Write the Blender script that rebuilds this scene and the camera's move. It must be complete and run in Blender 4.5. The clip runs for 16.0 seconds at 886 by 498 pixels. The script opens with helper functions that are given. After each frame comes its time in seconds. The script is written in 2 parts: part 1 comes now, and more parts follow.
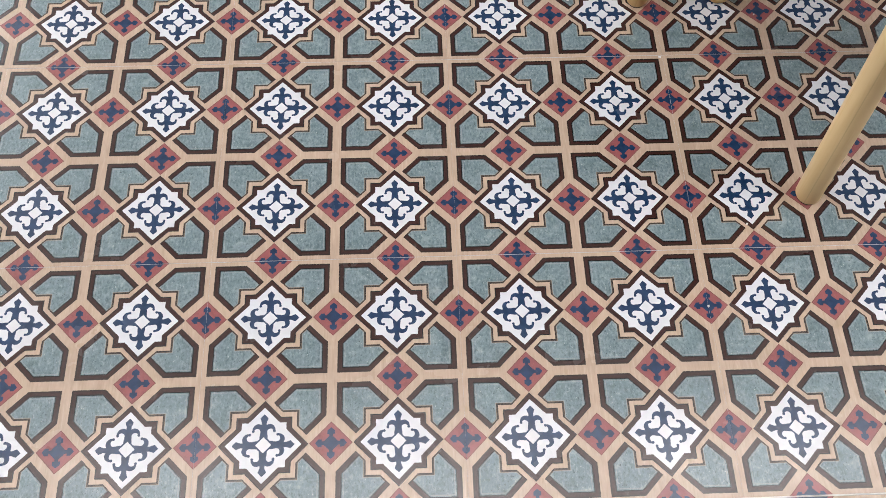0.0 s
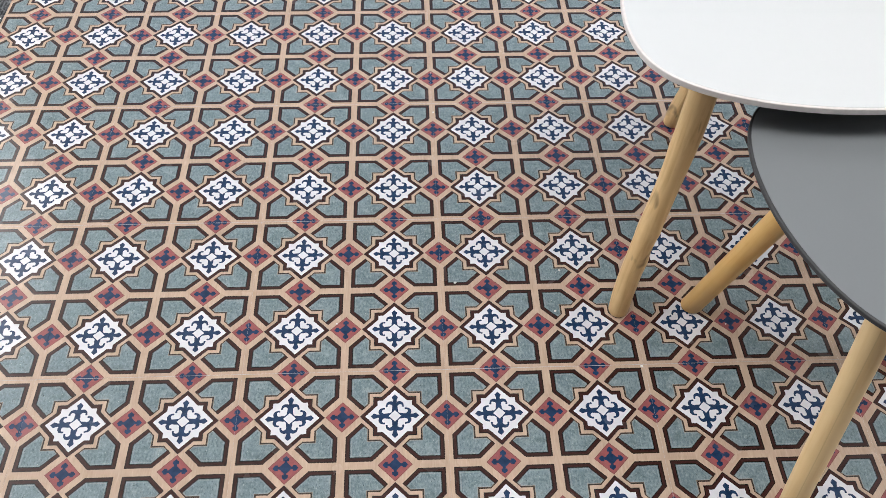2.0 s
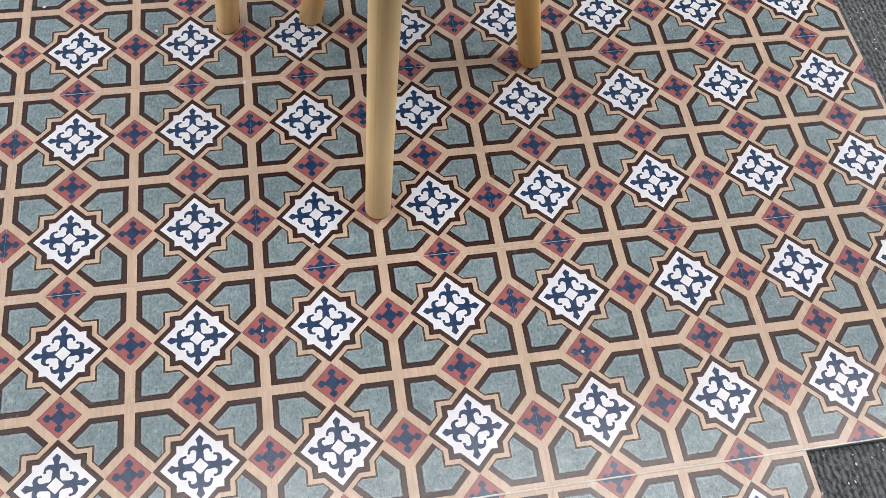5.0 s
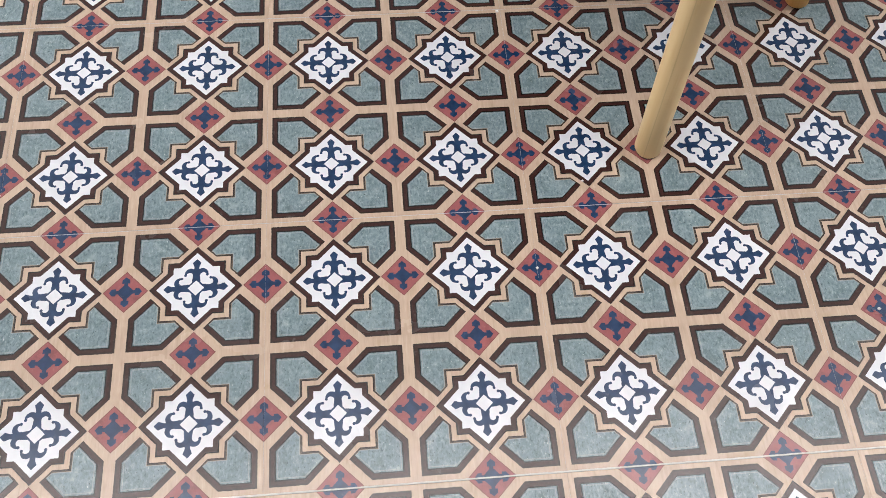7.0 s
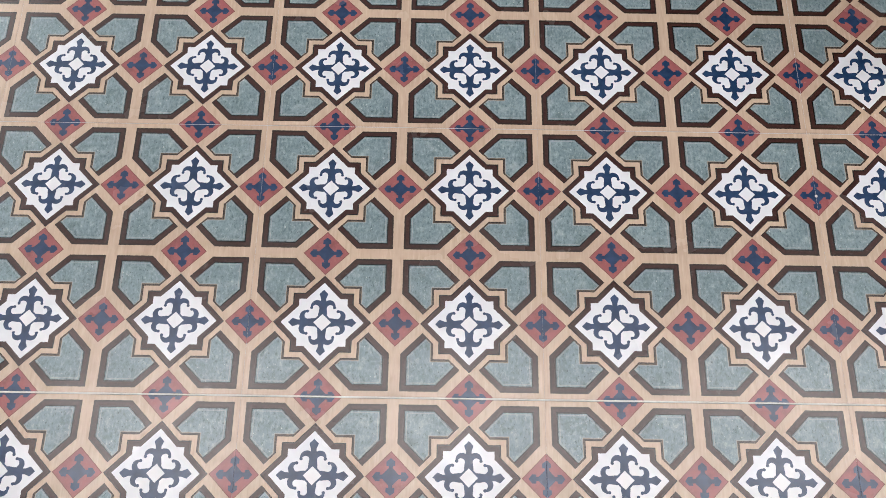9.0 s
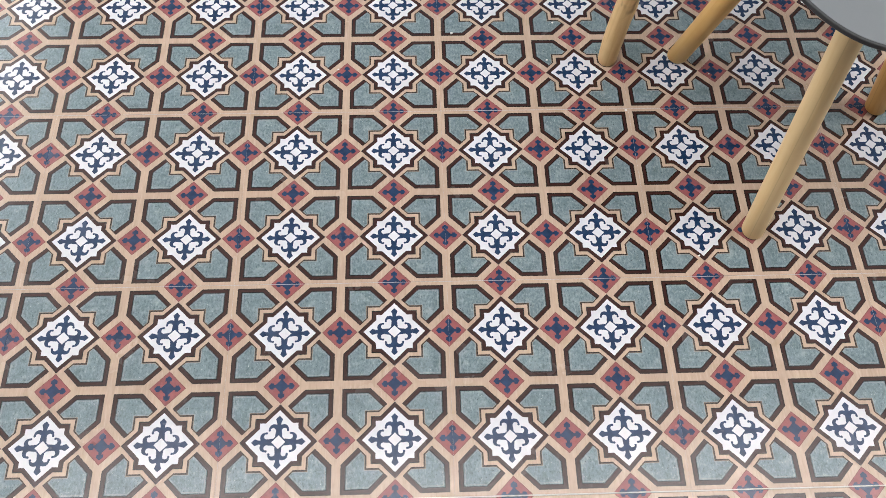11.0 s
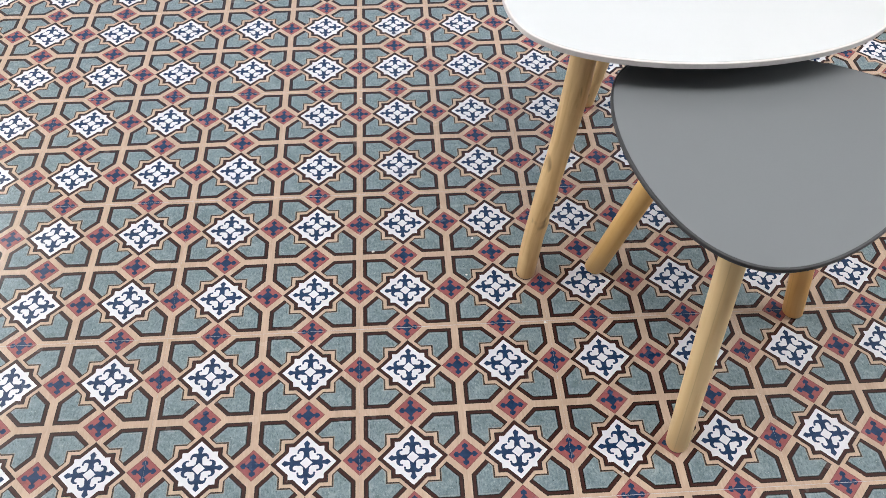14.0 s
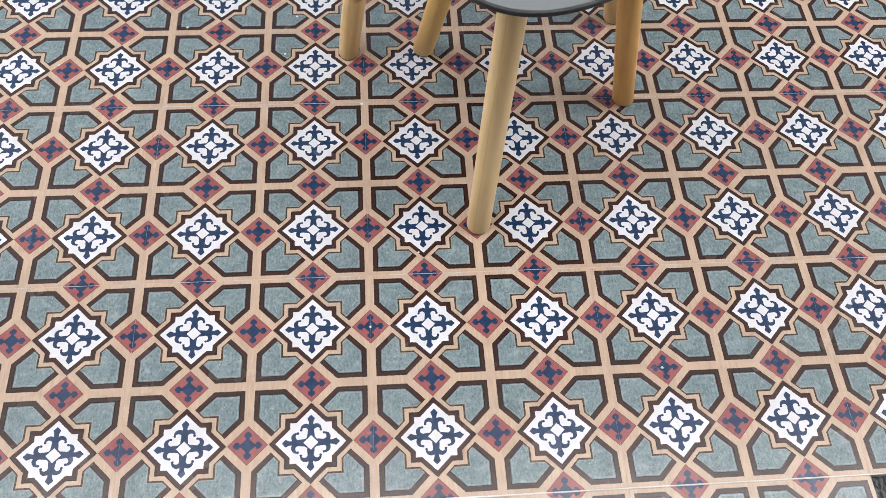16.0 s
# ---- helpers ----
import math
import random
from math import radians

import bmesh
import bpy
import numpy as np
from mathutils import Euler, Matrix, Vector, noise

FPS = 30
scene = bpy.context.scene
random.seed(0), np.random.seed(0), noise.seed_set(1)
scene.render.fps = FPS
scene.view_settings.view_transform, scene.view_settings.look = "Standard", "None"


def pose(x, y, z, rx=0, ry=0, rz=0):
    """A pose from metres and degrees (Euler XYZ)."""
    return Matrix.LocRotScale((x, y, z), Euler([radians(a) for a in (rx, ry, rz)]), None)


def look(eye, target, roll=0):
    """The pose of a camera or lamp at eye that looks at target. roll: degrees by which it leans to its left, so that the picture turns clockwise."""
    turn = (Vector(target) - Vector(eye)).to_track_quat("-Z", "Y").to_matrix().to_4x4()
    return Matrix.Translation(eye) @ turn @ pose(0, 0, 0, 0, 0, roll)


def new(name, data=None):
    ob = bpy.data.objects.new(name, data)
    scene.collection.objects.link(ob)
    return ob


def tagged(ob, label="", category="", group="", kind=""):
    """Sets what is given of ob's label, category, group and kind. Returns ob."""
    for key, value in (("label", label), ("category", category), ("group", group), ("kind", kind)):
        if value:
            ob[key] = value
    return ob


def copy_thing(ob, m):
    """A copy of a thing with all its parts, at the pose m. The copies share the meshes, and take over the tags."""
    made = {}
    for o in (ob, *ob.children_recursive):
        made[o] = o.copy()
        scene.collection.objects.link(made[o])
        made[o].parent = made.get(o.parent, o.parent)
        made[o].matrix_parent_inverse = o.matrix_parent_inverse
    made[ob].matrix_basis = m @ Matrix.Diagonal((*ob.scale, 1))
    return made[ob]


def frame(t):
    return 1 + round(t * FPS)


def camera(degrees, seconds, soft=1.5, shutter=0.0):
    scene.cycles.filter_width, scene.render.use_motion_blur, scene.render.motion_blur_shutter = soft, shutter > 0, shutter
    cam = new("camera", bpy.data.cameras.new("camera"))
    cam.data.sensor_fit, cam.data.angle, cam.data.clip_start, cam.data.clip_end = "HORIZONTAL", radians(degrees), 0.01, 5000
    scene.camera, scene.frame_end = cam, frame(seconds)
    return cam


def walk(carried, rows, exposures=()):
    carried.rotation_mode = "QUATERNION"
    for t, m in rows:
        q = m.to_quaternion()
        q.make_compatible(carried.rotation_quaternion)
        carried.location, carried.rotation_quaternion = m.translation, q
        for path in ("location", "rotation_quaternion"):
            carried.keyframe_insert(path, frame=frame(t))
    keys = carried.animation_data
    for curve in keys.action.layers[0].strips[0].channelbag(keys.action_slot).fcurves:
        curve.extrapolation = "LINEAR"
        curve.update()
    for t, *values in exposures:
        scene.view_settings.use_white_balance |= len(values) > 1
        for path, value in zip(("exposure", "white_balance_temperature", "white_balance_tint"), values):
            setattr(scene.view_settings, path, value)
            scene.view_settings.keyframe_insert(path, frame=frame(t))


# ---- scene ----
CELL = 0.15          # one repeat of the printed design
TILE = 2 * CELL      # one floor tile
cam = camera(55.59, 16.0, soft=0.5)
ROWS = [
    (0.0, 0.0277, -0.5108, 0.9380, 25.45, -0.86, -2.14),
    (0.5, 0.0230, -0.4757, 1.0012, 28.36, -1.09, -2.21),
    (1.0, 0.0322, -0.4470, 1.0699, 32.23, -1.54, -2.08),
    (1.5, 0.0295, -0.4365, 1.0822, 36.11, -1.57, -2.09),
    (2.0, 0.0238, -0.4324, 1.0821, 39.48, -1.11, -2.37),
    (2.5, 0.0019, -0.4381, 1.0741, 40.08, -0.92, -4.80),
    (3.0, -0.0309, -0.4774, 1.0143, 37.30, -1.38, -11.60),
    (3.5, 0.0026, -0.5173, 0.9664, 32.96, -1.54, -14.83),
    (4.0, 0.2251, -0.5318, 0.9483, 31.00, -2.44, -12.78),
    (4.2, 0.3125, -0.5375, 0.9567, 30.28, -2.96, -11.69),
    (4.72, 0.4428, -0.5484, 0.9412, 28.91, -3.65, -9.71),
    (5.25, 0.4744, -0.5523, 0.9104, 27.39, -3.30, -8.07),
    (5.78, 0.4366, -0.5511, 0.8783, 26.23, -2.55, -6.80),
    (6.3, 0.3587, -0.5470, 0.8584, 25.96, -2.08, -5.92),
    (6.5, 0.3237, -0.5482, 0.8505, 26.27, -2.11, -5.93),
    (7.0, 0.2098, -0.5378, 0.8442, 26.49, -1.88, -4.70),
    (7.5, 0.0995, -0.5299, 0.8474, 26.24, -1.45, -2.56),
    (8.0, 0.0140, -0.5303, 0.8459, 23.63, -1.07, -0.74),
    (8.2, -0.0013, -0.5305, 0.8366, 22.51, -0.88, -0.16),
    (8.72, -0.0313, -0.5271, 0.8303, 20.71, -0.55, 0.75),
    (9.25, -0.0218, -0.5225, 0.8355, 20.00, -0.30, 0.81),
    (9.78, 0.0034, -0.5259, 0.8646, 20.62, -0.26, 0.30),
    (10.3, 0.0206, -0.5464, 0.9303, 22.82, -0.52, -0.52),
    (10.5, 0.0190, -0.5742, 0.9765, 24.41, -0.92, -1.06),
    (11.0, 0.0303, -0.5925, 1.0766, 27.91, -1.21, -1.80),
    (11.5, 0.0182, -0.5927, 1.1102, 32.34, -1.10, -1.89),
    (12.0, -0.0111, -0.5789, 1.1090, 36.32, -1.07, -1.00),
    (12.5, -0.0344, -0.5624, 1.1136, 39.50, -0.82, 0.11),
    (13.0, -0.0096, -0.5473, 1.1095, 41.82, -0.73, -0.90),
    (13.5, 0.0358, -0.5436, 1.1103, 42.48, -0.68, -2.80),
    (14.0, 0.1472, -0.5566, 1.0927, 40.85, -0.50, -3.71),
    (14.5, 0.2866, -0.5822, 1.0765, 37.84, -1.18, -3.28),
    (15.0, 0.3637, -0.6050, 1.0622, 35.58, -2.48, -2.80),
    (15.5, 0.3793, -0.6127, 1.0379, 33.20, -2.90, -3.04),
    (16.0, 0.3904, -0.6170, 0.9942, 30.39, -2.71, -3.89),
]
EXPOSURES = [(0.0, 0.04), (1.0, 0.17), (2.0, 0.07), (2.5, 0.09), (4.0, 0.13), (7.0, 0.11), (7.5, 0.09), (8.0, -0.03), (10.5, 0.04), (11.5, 0.15), (12.5, 0.09), (13.5, 0.06), (14.0, 0.15), (15.0, 0.29), (16.0, 0.23)]
walk(cam, [(t, pose(x, y, z, rx, ry, rz)) for t, x, y, z, rx, ry, rz in ROWS], EXPOSURES)

# ---- light ----
world = bpy.data.worlds.new("world")
scene.world = world
world.use_nodes = True
wt = world.node_tree
sky = wt.nodes.new("ShaderNodeTexSky")
sky.sky_type, sky.sun_disc = "NISHITA", False
sky.sun_elevation, sky.sun_rotation = radians(48), radians(250)
wt.links.new(sky.outputs[0], wt.nodes["Background"].inputs[0])
wt.nodes["Background"].inputs[1].default_value = 0.12
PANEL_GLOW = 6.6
# north and east watts are added fill
WEST_WATTS, NORTH_FILL_WATTS, EAST_FILL_WATTS = 59.0, 4.5, 48.0
CEIL = 2.8


# ---- materials ----
class Net:
    """Short names for building a node material."""

    def __init__(self, name, rough=0.5):
        self.mat = bpy.data.materials.new(name)
        self.mat.use_nodes = True
        self.nt = self.mat.node_tree
        self.bsdf = self.nt.nodes["Principled BSDF"]
        self.bsdf.inputs["Roughness"].default_value = rough

    def put(self, socket, v):
        if isinstance(v, bpy.types.NodeSocket):
            self.nt.links.new(v, socket)
        elif isinstance(v, (tuple, list)) and len(v) == 3 and socket.type == "RGBA":
            socket.default_value = (*v, 1)
        else:
            socket.default_value = v

    def m(self, op, a, b=0.0, c=0.0):
        n = self.nt.nodes.new("ShaderNodeMath")
        n.operation = op
        for s, v in zip(n.inputs, (a, b, c)):
            self.put(s, v)
        return n.outputs[0]

    def add(self, a, b): return self.m("ADD", a, b)
    def sub(self, a, b): return self.m("SUBTRACT", a, b)
    def mul(self, a, b): return self.m("MULTIPLY", a, b)
    def lo(self, *v):
        r = v[0]
        for w in v[1:]:
            r = self.m("MINIMUM", r, w)
        return r
    def hi(self, *v):
        r = v[0]
        for w in v[1:]:
            r = self.m("MAXIMUM", r, w)
        return r
    def neg(self, a): return self.mul(a, -1.0)
    def mag(self, a): return self.m("ABSOLUTE", a)
    def inside(self, a): return self.m("LESS_THAN", a, 0.0)
    def dist(self, a, b, ca, cb):
        u, v = self.sub(a, ca), self.sub(b, cb)
        return self.m("SQRT", self.add(self.mul(u, u), self.mul(v, v)))

    def mix(self, f, a, b, kind="MIX"):
        n = self.nt.nodes.new("ShaderNodeMix")
        n.data_type, n.blend_type = "RGBA", kind
        self.put(n.inputs[0], f), self.put(n.inputs[6], a), self.put(n.inputs[7], b)
        return n.outputs[2]

    def remap(self, v, a, b, c, d):
        n = self.nt.nodes.new("ShaderNodeMapRange")
        for s, w in zip(n.inputs, (v, a, b, c, d)):
            self.put(s, w)
        return n.outputs[0]

    def coords(self, scale=(1, 1, 1), shift=None, source="Object"):
        c = self.nt.nodes.new("ShaderNodeTexCoord").outputs[source]
        n = self.nt.nodes.new("ShaderNodeMapping")
        self.nt.links.new(c, n.inputs[0])
        n.inputs["Scale"].default_value = scale
        if shift is not None:
            self.nt.links.new(shift, n.inputs["Location"])
        return n.outputs[0]

    def noise(self, vec, scale, detail=3.0, rough=0.5, distortion=0.0):
        n = self.nt.nodes.new("ShaderNodeTexNoise")
        self.put(n.inputs["Vector"], vec)
        n.inputs["Scale"].default_value, n.inputs["Detail"].default_value = scale, detail
        n.inputs["Roughness"].default_value, n.inputs["Distortion"].default_value = rough, distortion
        return n.outputs[0]

    def cells(self, vec, scale):
        n = self.nt.nodes.new("ShaderNodeTexVoronoi")
        self.put(n.inputs["Vector"], vec)
        n.inputs["Scale"].default_value = scale
        return n.outputs

    def chance(self):
        return self.nt.nodes.new("ShaderNodeObjectInfo").outputs["Random"]

    def split(self, vec):
        n = self.nt.nodes.new("ShaderNodeSeparateXYZ")
        self.nt.links.new(vec, n.inputs[0])
        return n.outputs

    def join(self, x, y, z):
        n = self.nt.nodes.new("ShaderNodeCombineXYZ")
        for s, v in zip(n.inputs, (x, y, z)):
            self.put(s, v)
        return n.outputs[0]

    def bump(self, height, strength, distance):
        n = self.nt.nodes.new("ShaderNodeBump")
        n.inputs["Strength"].default_value, n.inputs["Distance"].default_value = strength, distance
        self.nt.links.new(height, n.inputs["Height"])
        self.nt.links.new(n.outputs[0], self.bsdf.inputs["Normal"])

    def done(self, color=None, rough=None):
        if color is not None:
            self.put(self.bsdf.inputs["Base Color"], color)
        if rough is not None:
            self.put(self.bsdf.inputs["Roughness"], rough)
        return self.mat


def printed_tile():
    """Glazed floor tile: two by two repeats of a star, red lozenges and grey-green panels."""
    n = Net("printed_tile")
    r = n.chance()
    shift = n.join(n.mul(r, 37.0), n.mul(r, 91.0), 0.0)
    vec = n.coords(shift=shift)
    fine = n.noise(vec, 420.0, 2.0)
    ox, oy, _ = n.split(n.coords())
    wob = n.mul(n.sub(n.noise(vec, 260.0, 2.0), 0.5), 0.0042)
    x = n.mag(n.sub(n.mag(n.m("MULTIPLY_ADD", ox, 1 / CELL, wob)), 0.5))
    y = n.mag(n.sub(n.mag(n.m("MULTIPLY_ADD", oy, 1 / CELL, wob)), 0.5))
    a, b = n.hi(x, y), n.lo(x, y)
    ab = n.add(a, b)

    def star(lozenge, square):
        return n.lo(n.sub(ab, lozenge), n.sub(a, square))

    rim = star(0.387, 0.250)
    near_red = n.add(n.sub(0.5, a), b)
    panel = n.hi(n.sub(a, 0.455), n.sub(0.255, near_red), n.neg(rim))
    green = n.hi(n.sub(a, 0.417), n.sub(0.310, near_red), n.neg(rim))
    brown_star, white_star = star(0.330, 0.204), star(0.282, 0.166)
    red = n.sub(near_red, 0.157)
    # small blue cross in each red lozenge
    p, q = n.sub(0.5, a), b
    c, d = n.hi(p, q), n.lo(p, q)
    knob = n.hi(n.sub(d, 0.028), n.sub(n.m("MULTIPLY_ADD", d, 0.80, c), 0.117), n.sub(0.068, c))
    neck = n.hi(n.sub(d, 0.0135), n.sub(c, 0.075))
    cross = n.lo(n.sub(n.add(c, d), 0.066), knob, neck)
    # blue lily cross in the star
    stem = n.hi(n.sub(b, n.remap(a, 0.060, 0.160, 0.030, 0.018)), n.sub(a, 0.19), n.sub(0.062, ab))
    spear = n.hi(n.sub(b, n.remap(a, 0.160, 0.200, 0.015, 0.030)), n.sub(n.add(a, b), 0.232), n.sub(0.156, a))
    curl = n.hi(n.sub(n.dist(a, b, 0.114, 0.042), 0.0430), n.sub(0.0245, n.dist(a, b, 0.098, 0.0495)), n.sub(0.098, a))
    bead = n.sub(n.dist(a, b, 0.104, 0.0780), 0.0105)
    ring = n.sub(n.mag(n.sub(ab, 0.068)), 0.0085)
    lily = n.lo(stem, spear, curl, bead, ring)

    # glaze colours
    cloud = n.noise(vec, 28.0, 4.0, 0.6)
    sand = n.mix(n.remap(cloud, 0.3, 0.7, 0, 1), BEIGE_A, BEIGE_B)
    sand = n.mix(n.remap(n.noise(vec, 9.0, 5.0, 0.7), 0.58, 0.75, 0, 0.45), sand, (0.30, 0.20, 0.14))
    # wood-like graining of the beige bands
    lines = n.noise(n.coords(scale=(1.0, 0.10, 1.0), shift=shift), 330.0, 3.0, 0.65, 0.2)
    sand = n.mix(n.remap(lines, 0.52, 0.72, 0, 0.45), sand, (0.36, 0.255, 0.18))
    sand = n.mix(n.remap(lines, 0.46, 0.30, 0, 0.40), sand, (0.66, 0.52, 0.41))
    spot = n.noise(vec, 16.0, 4.0, 0.65)
    sand = n.mix(n.remap(spot, 0.60, 0.74, 0, 0.55), sand, (0.40, 0.29, 0.16))
    streak_vec = n.coords(scale=(1.0, 0.55, 1.0), shift=shift)
    streak = n.noise(streak_vec, 330.0, 4.0, 0.75, 0.3)
    sage = n.mix(n.remap(n.noise(vec, 24.0, 4.0, 0.6), 0.3, 0.7, 0, 1), SAGE_A, SAGE_B)
    sage = n.mix(n.remap(streak, 0.52, 0.70, 0, 0.65), sage, (0.40, 0.47, 0.47))
    sage = n.mix(n.remap(streak, 0.46, 0.32, 0, 0.75), sage, (0.052, 0.085, 0.088))
    patch = n.noise(vec, 55.0, 5.0, 0.72)
    sage = n.mix(n.remap(patch, 0.54, 0.70, 0, 0.55), sage, (0.37, 0.44, 0.44))
    sage = n.mix(n.remap(patch, 0.46, 0.32, 0, 0.55), sage, (0.075, 0.115, 0.120))
    pit = n.noise(n.coords(scale=(1.0, 0.7, 1.0), shift=shift), 520.0, 1.0)
    sage = n.mix(n.remap(pit, 0.68, 0.74, 0, 0.8), sage, (0.035, 0.050, 0.055))
    sage = n.mix(n.remap(pit, 0.29, 0.24, 0, 0.7), sage, (0.62, 0.66, 0.64))
    umber = n.mix(n.remap(fine, 0.3, 0.7, 0, 1), UMBER_A, UMBER_B)
    brick = n.mix(n.remap(cloud, 0.3, 0.7, 0, 1), RED_A, RED_B)
    brick = n.mix(n.remap(patch, 0.48, 0.34, 0, 0.5), brick, (0.15, 0.048, 0.050))
    brick = n.mix(n.remap(streak, 0.55, 0.75, 0, 0.4), brick, (0.40, 0.20, 0.17))
    navy = n.mix(n.remap(n.noise(vec, 90.0, 3.0), 0.35, 0.65, 0, 1), NAVY_A, NAVY_B)
    milk = n.mix(n.remap(cloud, 0.3, 0.7, 0, 1), (0.74, 0.745, 0.775), (0.67, 0.675, 0.70))

    col = sand
    col = n.mix(n.inside(n.sub(panel, 0.007)), col, (0.026, 0.015, 0.012))
    col = n.mix(n.inside(n.add(panel, 0.006)), col, umber)
    band_line = n.hi(n.sub(n.mag(green), 0.0090), n.sub(0.012, rim))
    col = n.mix(n.inside(band_line), col, (0.008, 0.006, 0.006))
    col = n.mix(n.inside(green), col, sage)
    pale_edge = n.sub(n.mag(n.add(green, 0.0115)), 0.0035)
    col = n.mix(n.mul(n.inside(pale_edge), 0.38), col, (0.42, 0.42, 0.40))
    tan = n.hi(n.sub(rim, 0.010), n.neg(rim), n.sub(green, 0.0))
    col = n.mix(n.inside(tan), col, (0.27, 0.20, 0.14))
    rim_line = n.hi(n.sub(n.mag(n.sub(rim, 0.004)), 0.0035), green)
    col = n.mix(n.inside(rim_line), col, (0.040, 0.036, 0.032))
    col = n.mix(n.inside(n.sub(brown_star, 0.004)), col, (0.010, 0.007, 0.007))
    col = n.mix(n.inside(n.add(brown_star, 0.005)), col, umber)
    col = n.mix(n.inside(n.sub(red, 0.004)), col, (0.17, 0.06, 0.05))
    col = n.mix(n.inside(n.add(red, 0.003)), col, brick)
    col = n.mix(n.inside(cross), col, navy)
    col = n.mix(n.inside(white_star), col, milk)
    col = n.mix(n.inside(lily), col, navy)
    # faint traffic marks
    dust = n.remap(n.noise(vec, 60.0, 5.0, 0.7), 0.62, 0.80, 0.0, 0.25)
    col = n.mix(dust, col, (0.40, 0.36, 0.33))
    n.bsdf.inputs["Specular IOR Level"].default_value = 0.52
    n.bump(n.add(n.mul(streak, 0.5), fine), 0.06, 0.0006)
    return n.done(col, n.remap(n.noise(vec, 14.0, 4.0), 0.3, 0.7, TILE_ROUGH - 0.05, TILE_ROUGH + 0.06))


BEIGE_A, BEIGE_B = (0.555, 0.415, 0.312), (0.480, 0.353, 0.262)
SAGE_A, SAGE_B = (0.150, 0.208, 0.229), (0.202, 0.266, 0.287)
UMBER_A, UMBER_B = (0.033, 0.0115, 0.0095), (0.052, 0.0205, 0.0170)
RED_A, RED_B = (0.325, 0.104, 0.104), (0.262, 0.080, 0.085)
NAVY_A, NAVY_B = (0.010, 0.029, 0.078), (0.019, 0.048, 0.114)
TILE_ROUGH = 0.23


def plain(name, color, rough, grain=60.0, amount=0.12, bump=0.0, metal=0.0, spread=0.045):
    n = Net(name)
    vec = n.coords()
    dark = tuple(v * (1 - amount) for v in color)
    f = n.remap(n.noise(vec, grain, 4.0, 0.6), 0.3, 0.7, 0, 1)
    g = n.remap(n.noise(vec, grain / 14, 3.0), 0.35, 0.65, 0, 0.6)
    col = n.mix(g, n.mix(f, color, dark), dark)
    n.bsdf.inputs["Metallic"].default_value = metal
    if bump:
        n.bump(n.noise(vec, grain * 3, 3.0), bump, 0.001)
    return n.done(col, n.remap(f, 0, 1, rough - spread, rough + spread))


def carpet_material():
    """Dark ribbed loop carpet with pale flecks."""
    n = Net("ribbed_carpet")
    vec = n.coords()
    x, y, _ = n.split(vec)
    wander = n.mul(n.sub(n.noise(vec, 45.0, 3.0, 0.7), 0.5), 0.012)
    rib = n.m("SINE", n.mul(n.add(x, wander), 2 * math.pi / 0.0075))
    tuft = n.noise(n.coords(scale=(1, 0.7, 1)), 190.0, 3.0, 0.65, 0.5)
    loop = n.add(tuft, n.mul(rib, 0.10))
    col = n.mix(n.remap(loop, 0.38, 0.64, 0, 1), (0.017, 0.019, 0.021), (0.198, 0.209, 0.219))
    col = n.mix(n.remap(n.noise(vec, 7.0, 3.0), 0.35, 0.65, 0, 0.30), col, (0.150, 0.158, 0.164))
    spot = n.cells(n.coords(scale=(1, 0.7, 1)), 230.0)
    fleck = n.m("LESS_THAN", spot["Distance"], n.mul(n.split(spot["Color"])[1], 0.34))
    odd = n.m("GREATER_THAN", n.split(spot["Color"])[0], 0.83)
    col = n.mix(n.mul(fleck, odd), col, (0.75, 0.77, 0.79))
    n.bsdf.inputs["Specular IOR Level"].default_value = 0.2
    n.bump(loop, 1.0, 0.006)
    return n.done(col, 0.92)


def wood(name, pale, dark, knots):
    """Straight-grained wood with the grain along z."""
    n = Net(name)
    r = n.chance()
    shift = n.join(n.mul(r, 3.0), n.mul(r, 7.0), n.mul(r, 11.0))
    vec = n.coords(scale=(1, 1, 0.06), shift=shift)
    grain = n.noise(vec, 120.0, 4.0, 0.6, 0.8)
    broad = n.noise(vec, 28.0, 3.0, 0.5, 1.2)
    col = n.mix(n.remap(broad, 0.35, 0.65, 0, 1), pale, tuple(0.5 * (p + q) for p, q in zip(pale, dark)))
    col = n.mix(n.remap(grain, 0.48, 0.72, 0, 0.75), col, dark)
    whole = n.coords(shift=shift)
    blotch = n.noise(whole, 14.0, 3.0, 0.6)
    col = n.mix(n.remap(blotch, 0.5, 0.75, 0, 0.5), col, dark)
    if knots:
        k = n.noise(n.coords(scale=(1, 1, 0.45), shift=shift), 34.0, 2.0, 0.5, 0.6)
        col = n.mix(n.remap(k, 0.595, 0.70, 0, 0.75), col, (0.13, 0.058, 0.022))
    if not knots:
        # two glued staves of slightly different tone
        x = n.split(n.coords())[0]
        stave = n.remap(n.add(x, n.mul(n.sub(broad, 0.5), 0.006)), 0.0045, 0.0055, 0, 0.22)
        col = n.mix(stave, col, tuple(0.45 * p + 0.55 * q for p, q in zip(pale, dark)))
        glue = n.m("LESS_THAN", n.mag(n.sub(x, 0.005)), 0.0006)
        col = n.mix(n.mul(glue, 0.22), col, tuple(0.55 * q for q in dark))
    n.bump(grain, 0.15, 0.001)
    n.bsdf.inputs["Specular IOR Level"].default_value = 0.4
    return n.done(col, n.remap(grain, 0.3, 0.7, 0.40, 0.55))


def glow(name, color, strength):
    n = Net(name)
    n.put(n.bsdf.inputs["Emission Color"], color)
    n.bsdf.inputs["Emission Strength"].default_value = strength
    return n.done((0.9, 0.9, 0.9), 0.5)


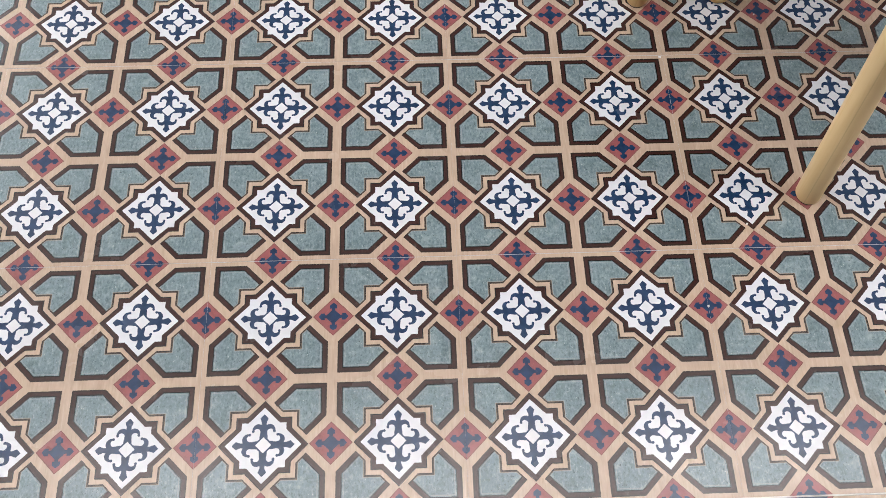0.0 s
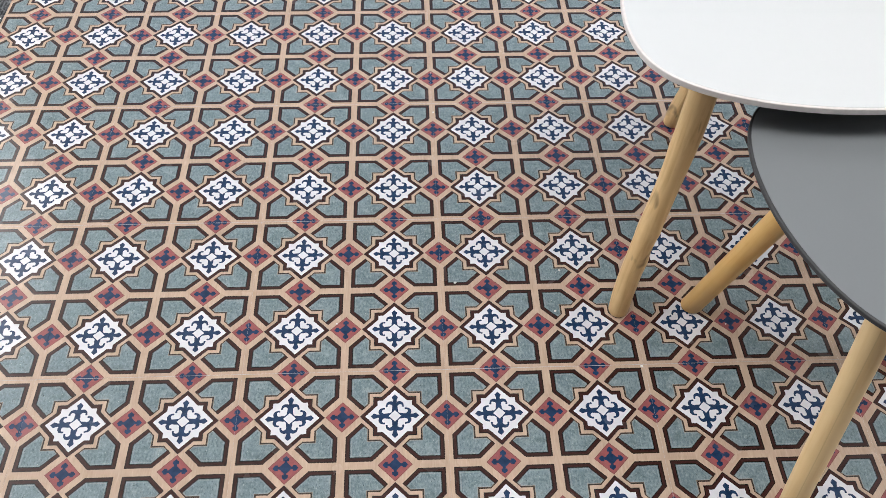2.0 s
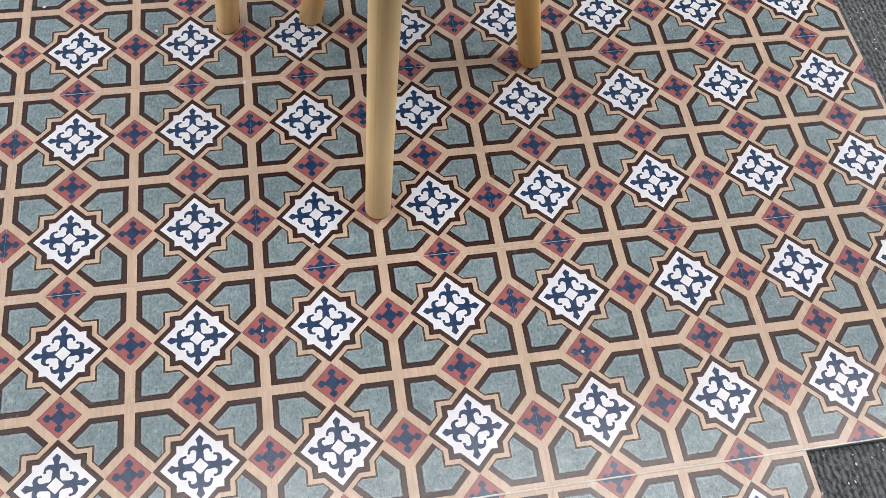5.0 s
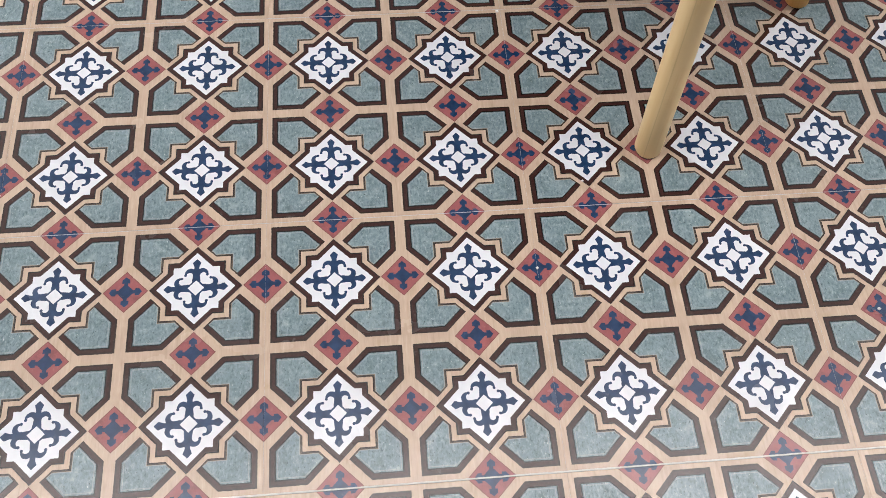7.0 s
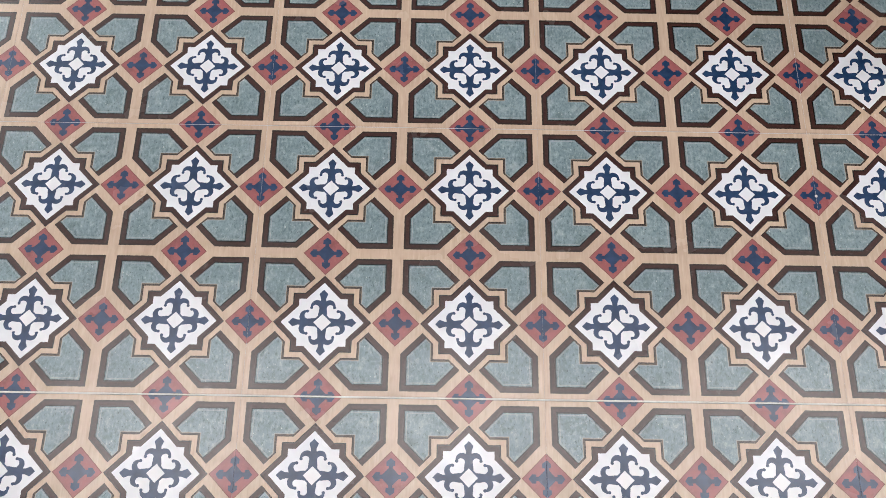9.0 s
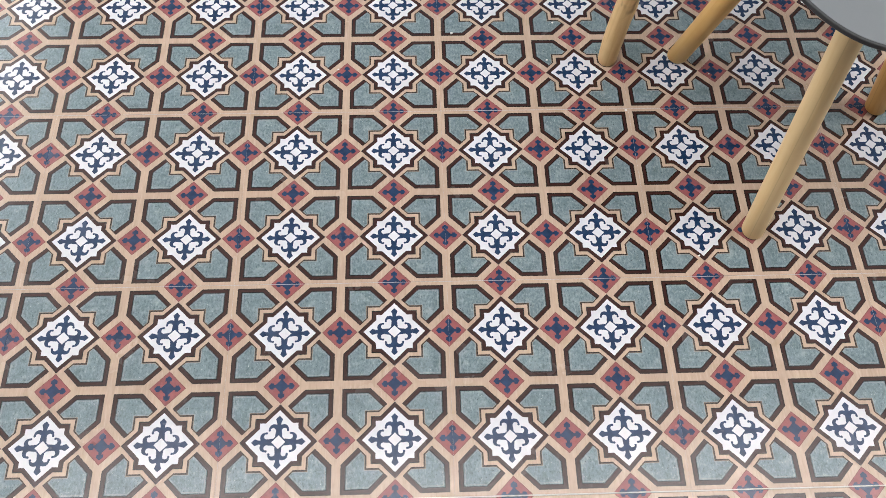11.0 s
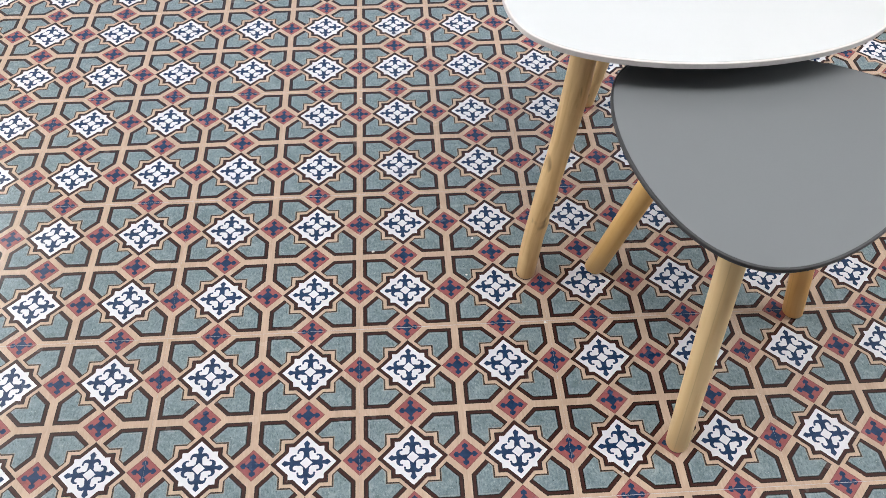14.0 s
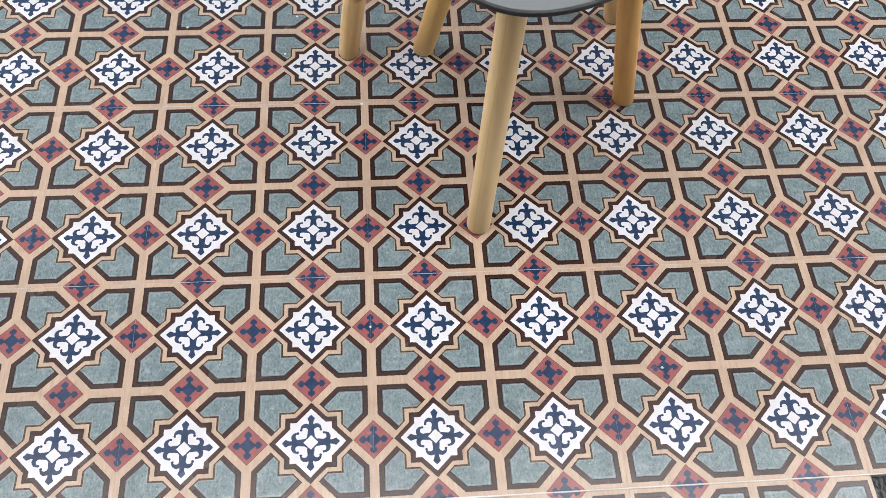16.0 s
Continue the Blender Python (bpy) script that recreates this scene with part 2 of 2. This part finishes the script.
MAT_TILE = printed_tile()
# pale in the joints, in place of chipped tile edges and their glint
MAT_BED = plain("tile_bed_glint", (0.58, 0.59, 0.62), 0.9, 200.0, 0.3, 0.3)
MAT_BODY = plain("tile_body", (0.80, 0.77, 0.72), 0.6, 200.0, 0.15)
MAT_CARPET = carpet_material()
MAT_WALL = plain("wall_paint", (0.36, 0.36, 0.355), 0.8, 90.0, 0.05, 0.1)
MAT_FOOT_DISC = plain("dark_foot_disc", (0.035, 0.022, 0.018), 0.95, 400.0, 0.3, 0.3)
MAT_CEILING = plain("ceiling_paint", (0.50, 0.50, 0.495), 0.9, 90.0, 0.04, 0.1)
MAT_WHITE_TOP = plain("white_laminate", (0.655, 0.68, 0.68), 0.30, 60.0, 0.012, spread=0.004)
MAT_WHITE_EDGE = plain("white_edge_band", (0.80, 0.765, 0.74), 0.5, 160.0, 0.12)
MAT_GREY_TOP = plain("grey_laminate", (0.198, 0.214, 0.222), 0.10, 420.0, 0.02, spread=0.002)
MAT_GREY_EDGE = plain("grey_edge_band", (0.042, 0.044, 0.047), 0.5, 160.0, 0.2)
MAT_UNDER = plain("board_underside", (0.022, 0.020, 0.019), 0.7, 120.0, 0.2)
MAT_WOOD_SMOOTH = wood("smooth_rubberwood", (0.94, 0.715, 0.395), (0.83, 0.575, 0.270), False)
# rear legs: their own more orange tone, with table shade mixed into the colour
MAT_WOOD_HONEY_SHADE = wood("honey_rubberwood_shade", (0.88, 0.590, 0.240), (0.74, 0.430, 0.130), False)
MAT_WOOD_AMBER_SHADE = wood("amber_rubberwood_shade", (0.80, 0.480, 0.165), (0.64, 0.320, 0.085), False)
MAT_WOOD_RUSTIC = wood("rustic_branch_wood", (0.84, 0.605, 0.310), (0.60, 0.370, 0.155), True)
MAT_FRAME = plain("window_frame_paint", (0.70, 0.70, 0.70), 0.4, 120.0, 0.05)
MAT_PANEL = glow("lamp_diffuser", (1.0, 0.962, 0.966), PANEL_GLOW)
MAT_SPECK = plain("pale_crumb", (0.75, 0.74, 0.72), 0.8, 300.0, 0.1)


# ---- building blocks ----
def box_bm(x0, y0, z0, x1, y1, z1, bevel=0.0):
    bm = bmesh.new()
    bmesh.ops.create_cube(bm, size=1)
    bmesh.ops.scale(bm, verts=bm.verts, vec=(x1 - x0, y1 - y0, z1 - z0))
    bmesh.ops.translate(bm, verts=bm.verts, vec=((x0 + x1) / 2, (y0 + y1) / 2, (z0 + z1) / 2))
    if bevel:
        bmesh.ops.bevel(bm, geom=bm.edges[:], offset=bevel, segments=2, affect="EDGES", profile=0.5)
    return bm


def part(name, bm, material, parent=None, label="", smooth=False):
    me = bpy.data.meshes.new(name)
    bm.normal_update()
    bm.to_mesh(me)
    bm.free()
    for mt in material if isinstance(material, (list, tuple)) else (material,):
        me.materials.append(mt)
    if smooth:
        for poly in me.polygons:
            poly.use_smooth = True
    ob = new(name, me)
    ob.parent = parent
    return tagged(ob, label) if label else ob


def structure(name, bm, material, label, category):
    return tagged(part(name, bm, material), label, category, kind="structure")


def empty(name, x, y, z):
    ob = new(name)
    ob.location = (x, y, z)
    return ob


def outline(corners, soft, count=120, grow=0.0):
    """A smooth convex outline that swells round a few corner discs (x, y, radius)."""
    pts = []
    for i in range(count):
        f = 2 * math.pi * i / count
        nx, ny = math.cos(f), math.sin(f)
        reach = [(x * nx + y * ny + r) / soft for x, y, r in corners]
        top = max(reach)
        w = [math.exp(v - top) for v in reach]
        s = sum(w)
        h = soft * (top + math.log(s)) + grow
        dh = sum(wi * (-x * ny + y * nx) for wi, (x, y, r) in zip(w, corners)) / s
        pts.append((h * nx - dh * ny, h * ny + dh * nx))
    return pts


def slab(rings):
    """A closed board from rings of equal count, bottom to top, each (points, z)."""
    bm = bmesh.new()
    loops = [[bm.verts.new((x, y, z)) for x, y in pts] for pts, z in rings]
    count = len(loops[0])
    for lower, upper in zip(loops, loops[1:]):
        for i in range(count):
            bm.faces.new((lower[i], lower[(i + 1) % count], upper[(i + 1) % count], upper[i]))
    bm.faces.new(list(reversed(loops[0])))
    bm.faces.new(loops[-1])
    return bm


# ---- the room ----
X0, X1, Y0, Y1 = -2.1, 3.6, -3.2, 3.1
ZF = -0.011
structure("carpet_floor", box_bm(X0 - 0.2, Y0 - 0.2, ZF - 0.1, X1 + 0.2, Y1 + 0.2, ZF), MAT_CARPET,
          "dark grey ribbed carpet with pale flecks", "carpet")
structure("ceiling", box_bm(X0 - 0.2, Y0 - 0.2, CEIL, X1 + 0.2, Y1 + 0.2, CEIL + 0.15), MAT_CEILING, "plain light grey painted ceiling", "ceiling")
structure("wall_south", box_bm(X0, Y0 - 0.15, ZF, X1, Y0, CEIL), MAT_WALL, "plain light grey painted wall", "wall")


def joined(boxes):
    bm = bmesh.new()
    for b in boxes:
        piece = box_bm(*b)
        tmp = bpy.data.meshes.new("piece")
        piece.to_mesh(tmp)
        piece.free()
        bm.from_mesh(tmp)
        bpy.data.meshes.remove(tmp)
    return bm


def window_wall(name, side, start, stop, lo, hi, sill, head, watts, window_name):
    """An unseen wall along one side with a framed window from lo to hi, and an area lamp in its opening."""
    wx = X0 if side == "west" else X1 + 0.15
    def span(u0, u1, z0, z1):
        return (u0, Y1, z0, u1, Y1 + 0.15, z1) if side == "north" else (wx - 0.15, u0, z0, wx, u1, z1)
    structure(name, joined([span(start, lo, ZF, CEIL), span(hi, stop, ZF, CEIL), span(lo, hi, ZF, sill), span(lo, hi, head, CEIL)]),
              MAT_WALL, "unseen light grey painted wall with a wide window opening", "wall")
    mid, half, tall = (lo + hi) / 2, (hi - lo) / 2, head - sill
    win = empty(window_name, *((mid, Y1 + 0.075, sill) if side == "north" else (wx - 0.075, mid, sill)))
    tagged(win, "unseen wide white-framed window holding an area lamp", "window", kind="structure")
    for u0, u1, z0, z1 in ((-half, half, 0, 0.05), (-half, half, tall - 0.05, tall), (-half, -half + 0.05, 0.05, tall - 0.05),
                           (half - 0.05, half, 0.05, tall - 0.05), (-0.025, 0.025, 0.05, tall - 0.05)):
        part("window_frame", box_bm(u0, -0.03, z0, u1, 0.03, z1, 0.004) if side == "north" else box_bm(-0.03, u0, z0, 0.03, u1, z1, 0.004), MAT_FRAME, win)
    lamp = bpy.data.lights.new("window_area_lamp", "AREA")
    lamp.shape, lamp.size, lamp.size_y, lamp.energy, lamp.color = "RECTANGLE", 2 * half - 0.1, tall - 0.1, watts, (1.0, 0.985, 0.975)
    z = (sill + head) / 2
    eye, aim = {"north": ((mid, Y1 + 0.01, z), (mid, 0, z)), "west": ((X0 - 0.01, mid, z), (0, mid, z)), "east": ((X1 + 0.01, mid, z), (0, mid, z))}[side]
    new("window_area_lamp", lamp).matrix_world = look(eye, aim)


window_wall("wall_west", "west", Y0 - 0.15, Y1 + 0.15, 0.3, 2.95, 1.0, 2.6, WEST_WATTS, "window_1")
# east and north windows are added to brighten; none is known on those sides
window_wall("wall_east", "east", Y0 - 0.15, Y1 + 0.15, -0.8, 2.4, 0.9, 2.6, EAST_FILL_WATTS, "fill_window_east")
window_wall("wall_north", "north", X0, X1, -1.7, 1.9, 0.9, 2.65, NORTH_FILL_WATTS, "fill_window_north")


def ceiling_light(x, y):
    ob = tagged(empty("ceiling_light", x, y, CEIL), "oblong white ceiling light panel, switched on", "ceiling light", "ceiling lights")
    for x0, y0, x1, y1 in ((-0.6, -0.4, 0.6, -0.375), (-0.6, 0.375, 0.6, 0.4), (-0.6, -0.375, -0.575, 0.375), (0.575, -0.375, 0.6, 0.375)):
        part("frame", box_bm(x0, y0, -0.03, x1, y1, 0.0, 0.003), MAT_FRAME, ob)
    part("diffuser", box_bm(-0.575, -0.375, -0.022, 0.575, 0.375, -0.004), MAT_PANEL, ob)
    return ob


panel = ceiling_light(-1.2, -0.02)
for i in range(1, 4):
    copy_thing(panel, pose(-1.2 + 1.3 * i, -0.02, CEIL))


# ---- the nest of two tables ----
def leg(parent, base, lean, height, radius, flare, material, rustic, seed):
    """A round leg from the floor at base; lean is its sideways run per metre of rise."""
    rng = random.Random(seed)
    axis = Vector((lean[0], lean[1], 1))
    length = height * axis.length
    turn = axis.to_track_quat("Z", "Y").to_matrix()
    bm = bmesh.new()
    sides, rows = 28, 36 if rustic else 10
    bend = [rng.uniform(-1, 1) for _ in range(4)]
    knots = [(rng.uniform(0.15, 0.95), rng.uniform(0, 2 * math.pi), rng.uniform(0.08, 0.26)) for _ in range(9)] if rustic else []

    def level(x, y, z):
        """How far along the leg a point over (x, y) of its section stands at the height z."""
        return (z - turn[2][0] * x - turn[2][1] * y) / turn[2][2]

    foot = [(radius * 0.93 * math.cos(2 * math.pi * i / sides), radius * 0.93 * math.sin(2 * math.pi * i / sides)) for i in range(sides)]
    rings = [[bm.verts.new((x * 0.90, y * 0.90, level(x * 0.90, y * 0.90, 0.0018))) for x, y in foot],
             [bm.verts.new((x, y, level(x, y, 0.0045))) for x, y in foot]]
    for j in range(2, rows + 1):
        u = j / rows
        rise = u * length
        rad = radius * (0.93 + flare * u)
        cx = cy = 0.0
        if rustic:
            rad *= 1 + 0.03 * math.sin(9 * u + bend[0]) + 0.02 * math.sin(23 * u + bend[1])
            cx, cy = 0.0022 * math.sin(7 * u + bend[2]), 0.0022 * math.sin(8.5 * u + bend[3])
        ring = []
        for i in range(sides):
            f = 2 * math.pi * i / sides
            rr = rad
            for ku, kf, kh in knots:
                df = math.atan2(math.sin(f - kf), math.cos(f - kf))
                rr += radius * kh * math.exp(-((u - ku) / 0.022) ** 2 - (df / 0.45) ** 2)
            x, y = cx + rr * math.cos(f), cy + rr * math.sin(f)
            ring.append(bm.verts.new((x, y, level(x, y, height) if j == rows else rise)))
        rings.append(ring)
    for lower, upper in zip(rings, rings[1:]):
        for i in range(sides):
            bm.faces.new((lower[i], lower[(i + 1) % sides], upper[(i + 1) % sides], upper[i]))
    bm.faces.new(list(reversed(rings[0])))
    bm.faces.new(rings[-1])
    ob = part("leg", bm, material, parent, smooth=True)
    ob.matrix_local = Matrix.Translation(Vector((base[0], base[1], 0)) - Vector(parent.location)) @ turn.to_4x4()
    # thin dark disc between the leg's end and the floor
    disc = bmesh.new()
    low = [disc.verts.new((x * 0.86, y * 0.86, level(x * 0.86, y * 0.86, 0.0001))) for x, y in foot]
    high = [disc.verts.new((x * 0.88, y * 0.88, level(x * 0.88, y * 0.88, 0.0019))) for x, y in foot]
    for i in range(sides):
        disc.faces.new((low[i], low[(i + 1) % sides], high[(i + 1) % sides], high[i]))
    disc.faces.new(list(reversed(low)))
    disc.faces.new(high)
    part("foot_disc", disc, MAT_FOOT_DISC, ob, "thin dark disc under the leg")
    return ob


def table(name, label, corners, soft, top, thick, top_mat, edge_mat, edge_label, legs, leg_mats, rustic, radius):
    cx = sum(c[0] for c in corners) / len(corners)
    cy = sum(c[1] for c in corners) / len(corners)
    ob = tagged(empty(name, cx, cy, 0), label, "side table", "nest of tables")
    local = [(x - cx, y - cy, r) for x, y, r in corners]
    ring = lambda grow: outline(local, soft, grow=grow)
    board = part("tabletop", slab([(ring(-0.0030), top - 0.003), (ring(-0.0030), top - 0.0002), (ring(-0.0033), top)]), top_mat, ob)
    part("edge_band", slab([(ring(-0.0025), top - thick), (ring(-0.0006), top - thick + 0.001), (ring(0.0), top - thick + 0.002),
                            (ring(0.0), top - 0.0016), (ring(-0.0006), top - 0.0009), (ring(-0.0028), top - 0.0004)]), edge_mat, ob, edge_label)
    part("underside", slab([(ring(-0.012), top - thick - 0.0015), (ring(-0.010), top - thick + 0.0005)]), MAT_UNDER, ob)
    for k, (base, lean) in enumerate(legs):
        leg(ob, base, lean, top - thick - 0.0005, radius, 0.30 if rustic else 0.10, leg_mats[k], rustic, 11 * k + len(name))
    return ob


table("low_side_table", "low side table with grey rounded triangular top and pale wooden legs",
      [(0.5449, 0.0563, 0.0828), (0.7556, 0.2165, 0.0585), (0.4900, 0.2806, 0.0583)], 0.0477,
      0.423, 0.0078, MAT_GREY_TOP, MAT_GREY_EDGE, "dark grey edge band",
      [((0.5285, -0.0029), (0.058, 0.245)), ((0.4695, 0.3296), (0.157, -0.195)), ((0.7744, 0.2188), (-0.191, -0.020))],
      (MAT_WOOD_SMOOTH, MAT_WOOD_HONEY_SHADE, MAT_WOOD_AMBER_SHADE), False, 0.0175)
table("tall_side_table", "taller side table with white rounded triangular top and knotty branch legs",
      [(0.3698, 0.3753, 0.0600), (0.5166, 0.7061, 0.0754), (0.7379, 0.3890, 0.0710)], 0.0797,
      0.469, 0.010, MAT_WHITE_TOP, MAT_WHITE_EDGE, "pale grey edge band",
      [((0.3520, 0.3236), (0.176, 0.255)), ((0.5311, 0.7578), (0.050, -0.230)), ((0.788, 0.392), (-0.215, 0.000))],
      (MAT_WOOD_RUSTIC,) * 3, True, 0.0165)


# ---- the tiled display floor, tile by tile ----
SEAM = 0.0015        # a wider joint before the southern rows
bed = structure("tiled_floor", box_bm(-5.5 * CELL + 0.004, -2.5 * CELL - SEAM, ZF - 0.02, 8.5 * CELL - 0.004, 15.5 * CELL - 0.004, -0.0004), MAT_BED,
                "glossy patterned floor tiles with stars, lozenges and grey-green panels", "tiled floor")
part("tile_bed", box_bm(-5.5 * CELL + 0.004, -6.5 * CELL + 0.004, ZF - 0.02, 6.5 * CELL - 0.004, -2.5 * CELL - SEAM - 0.0005, -0.0004), MAT_BED, bed)
# pale strip stands in for the tile's pale edge and the light glinting on it
part("edge_glint_strip", box_bm(-5.5 * CELL + 0.004, -2.5 * CELL - SEAM + 0.0002, -0.006, 8.5 * CELL - 0.004, -2.5 * CELL + 0.0002, 0.0001), MAT_BODY, bed, "pale strip for the tile edge and its glint")


def tile_mesh():
    bm = box_bm(-TILE / 2 + 0.00007, -TILE / 2 + 0.00028, -0.0100, TILE / 2 - 0.00007, TILE / 2 - 0.00028, 0.0)
    rim = [e for e in bm.edges if all(v.co.z > -0.001 for v in e.verts)]
    bmesh.ops.bevel(bm, geom=rim, offset=0.00022, segments=1, affect="EDGES")
    me = bpy.data.meshes.new("tile")
    bm.to_mesh(me)
    bm.free()
    me.materials.append(MAT_TILE)
    me.materials.append(MAT_BODY)
    for poly in me.polygons:
        poly.material_index = 0 if poly.normal.z > 0.3 else 1
    return me


TILE_DATA = tile_mesh()
rng = random.Random(5)
for row in range(-3, 8):
    for column in range(-3, 4):
        if row < -1 and column == 3:
            continue
        tile = new("tile", TILE_DATA)
        tile.parent = bed
        tile.location = ((1.5 + 2 * column) * CELL, (0.5 + 2 * row) * CELL - (SEAM if row < -1 else 0.0), rng.uniform(-0.00012, 0.00012))
        tile.rotation_euler = (rng.uniform(-0.0005, 0.0005), rng.uniform(-0.0005, 0.0005), 0)


# ---- crumbs on the tiles ----
crumbs = bmesh.new()
for cx, cy in ((0.076, 0.917), (0.077, 0.798), (0.371, 0.221), (0.098, 0.386), (0.253, 0.326), (0.747, -0.226),
               (0.375, -0.151), (0.270, 0.407), (0.443, -0.042), (-0.089, 0.311), (0.518, 0.294)):
    size = rng.uniform(0.0012, 0.0026)
    made = bmesh.ops.create_icosphere(crumbs, subdivisions=1, radius=size)["verts"]
    for v in made:
        v.co = Vector((v.co.x * rng.uniform(0.7, 1.6) + cx, v.co.y * rng.uniform(0.7, 1.3) + cy, v.co.z * 0.5 + size * 0.45))
tagged(part("crumbs", crumbs, MAT_SPECK), "tiny pale crumbs scattered on the tiled floor", "crumbs", kind="stuff")
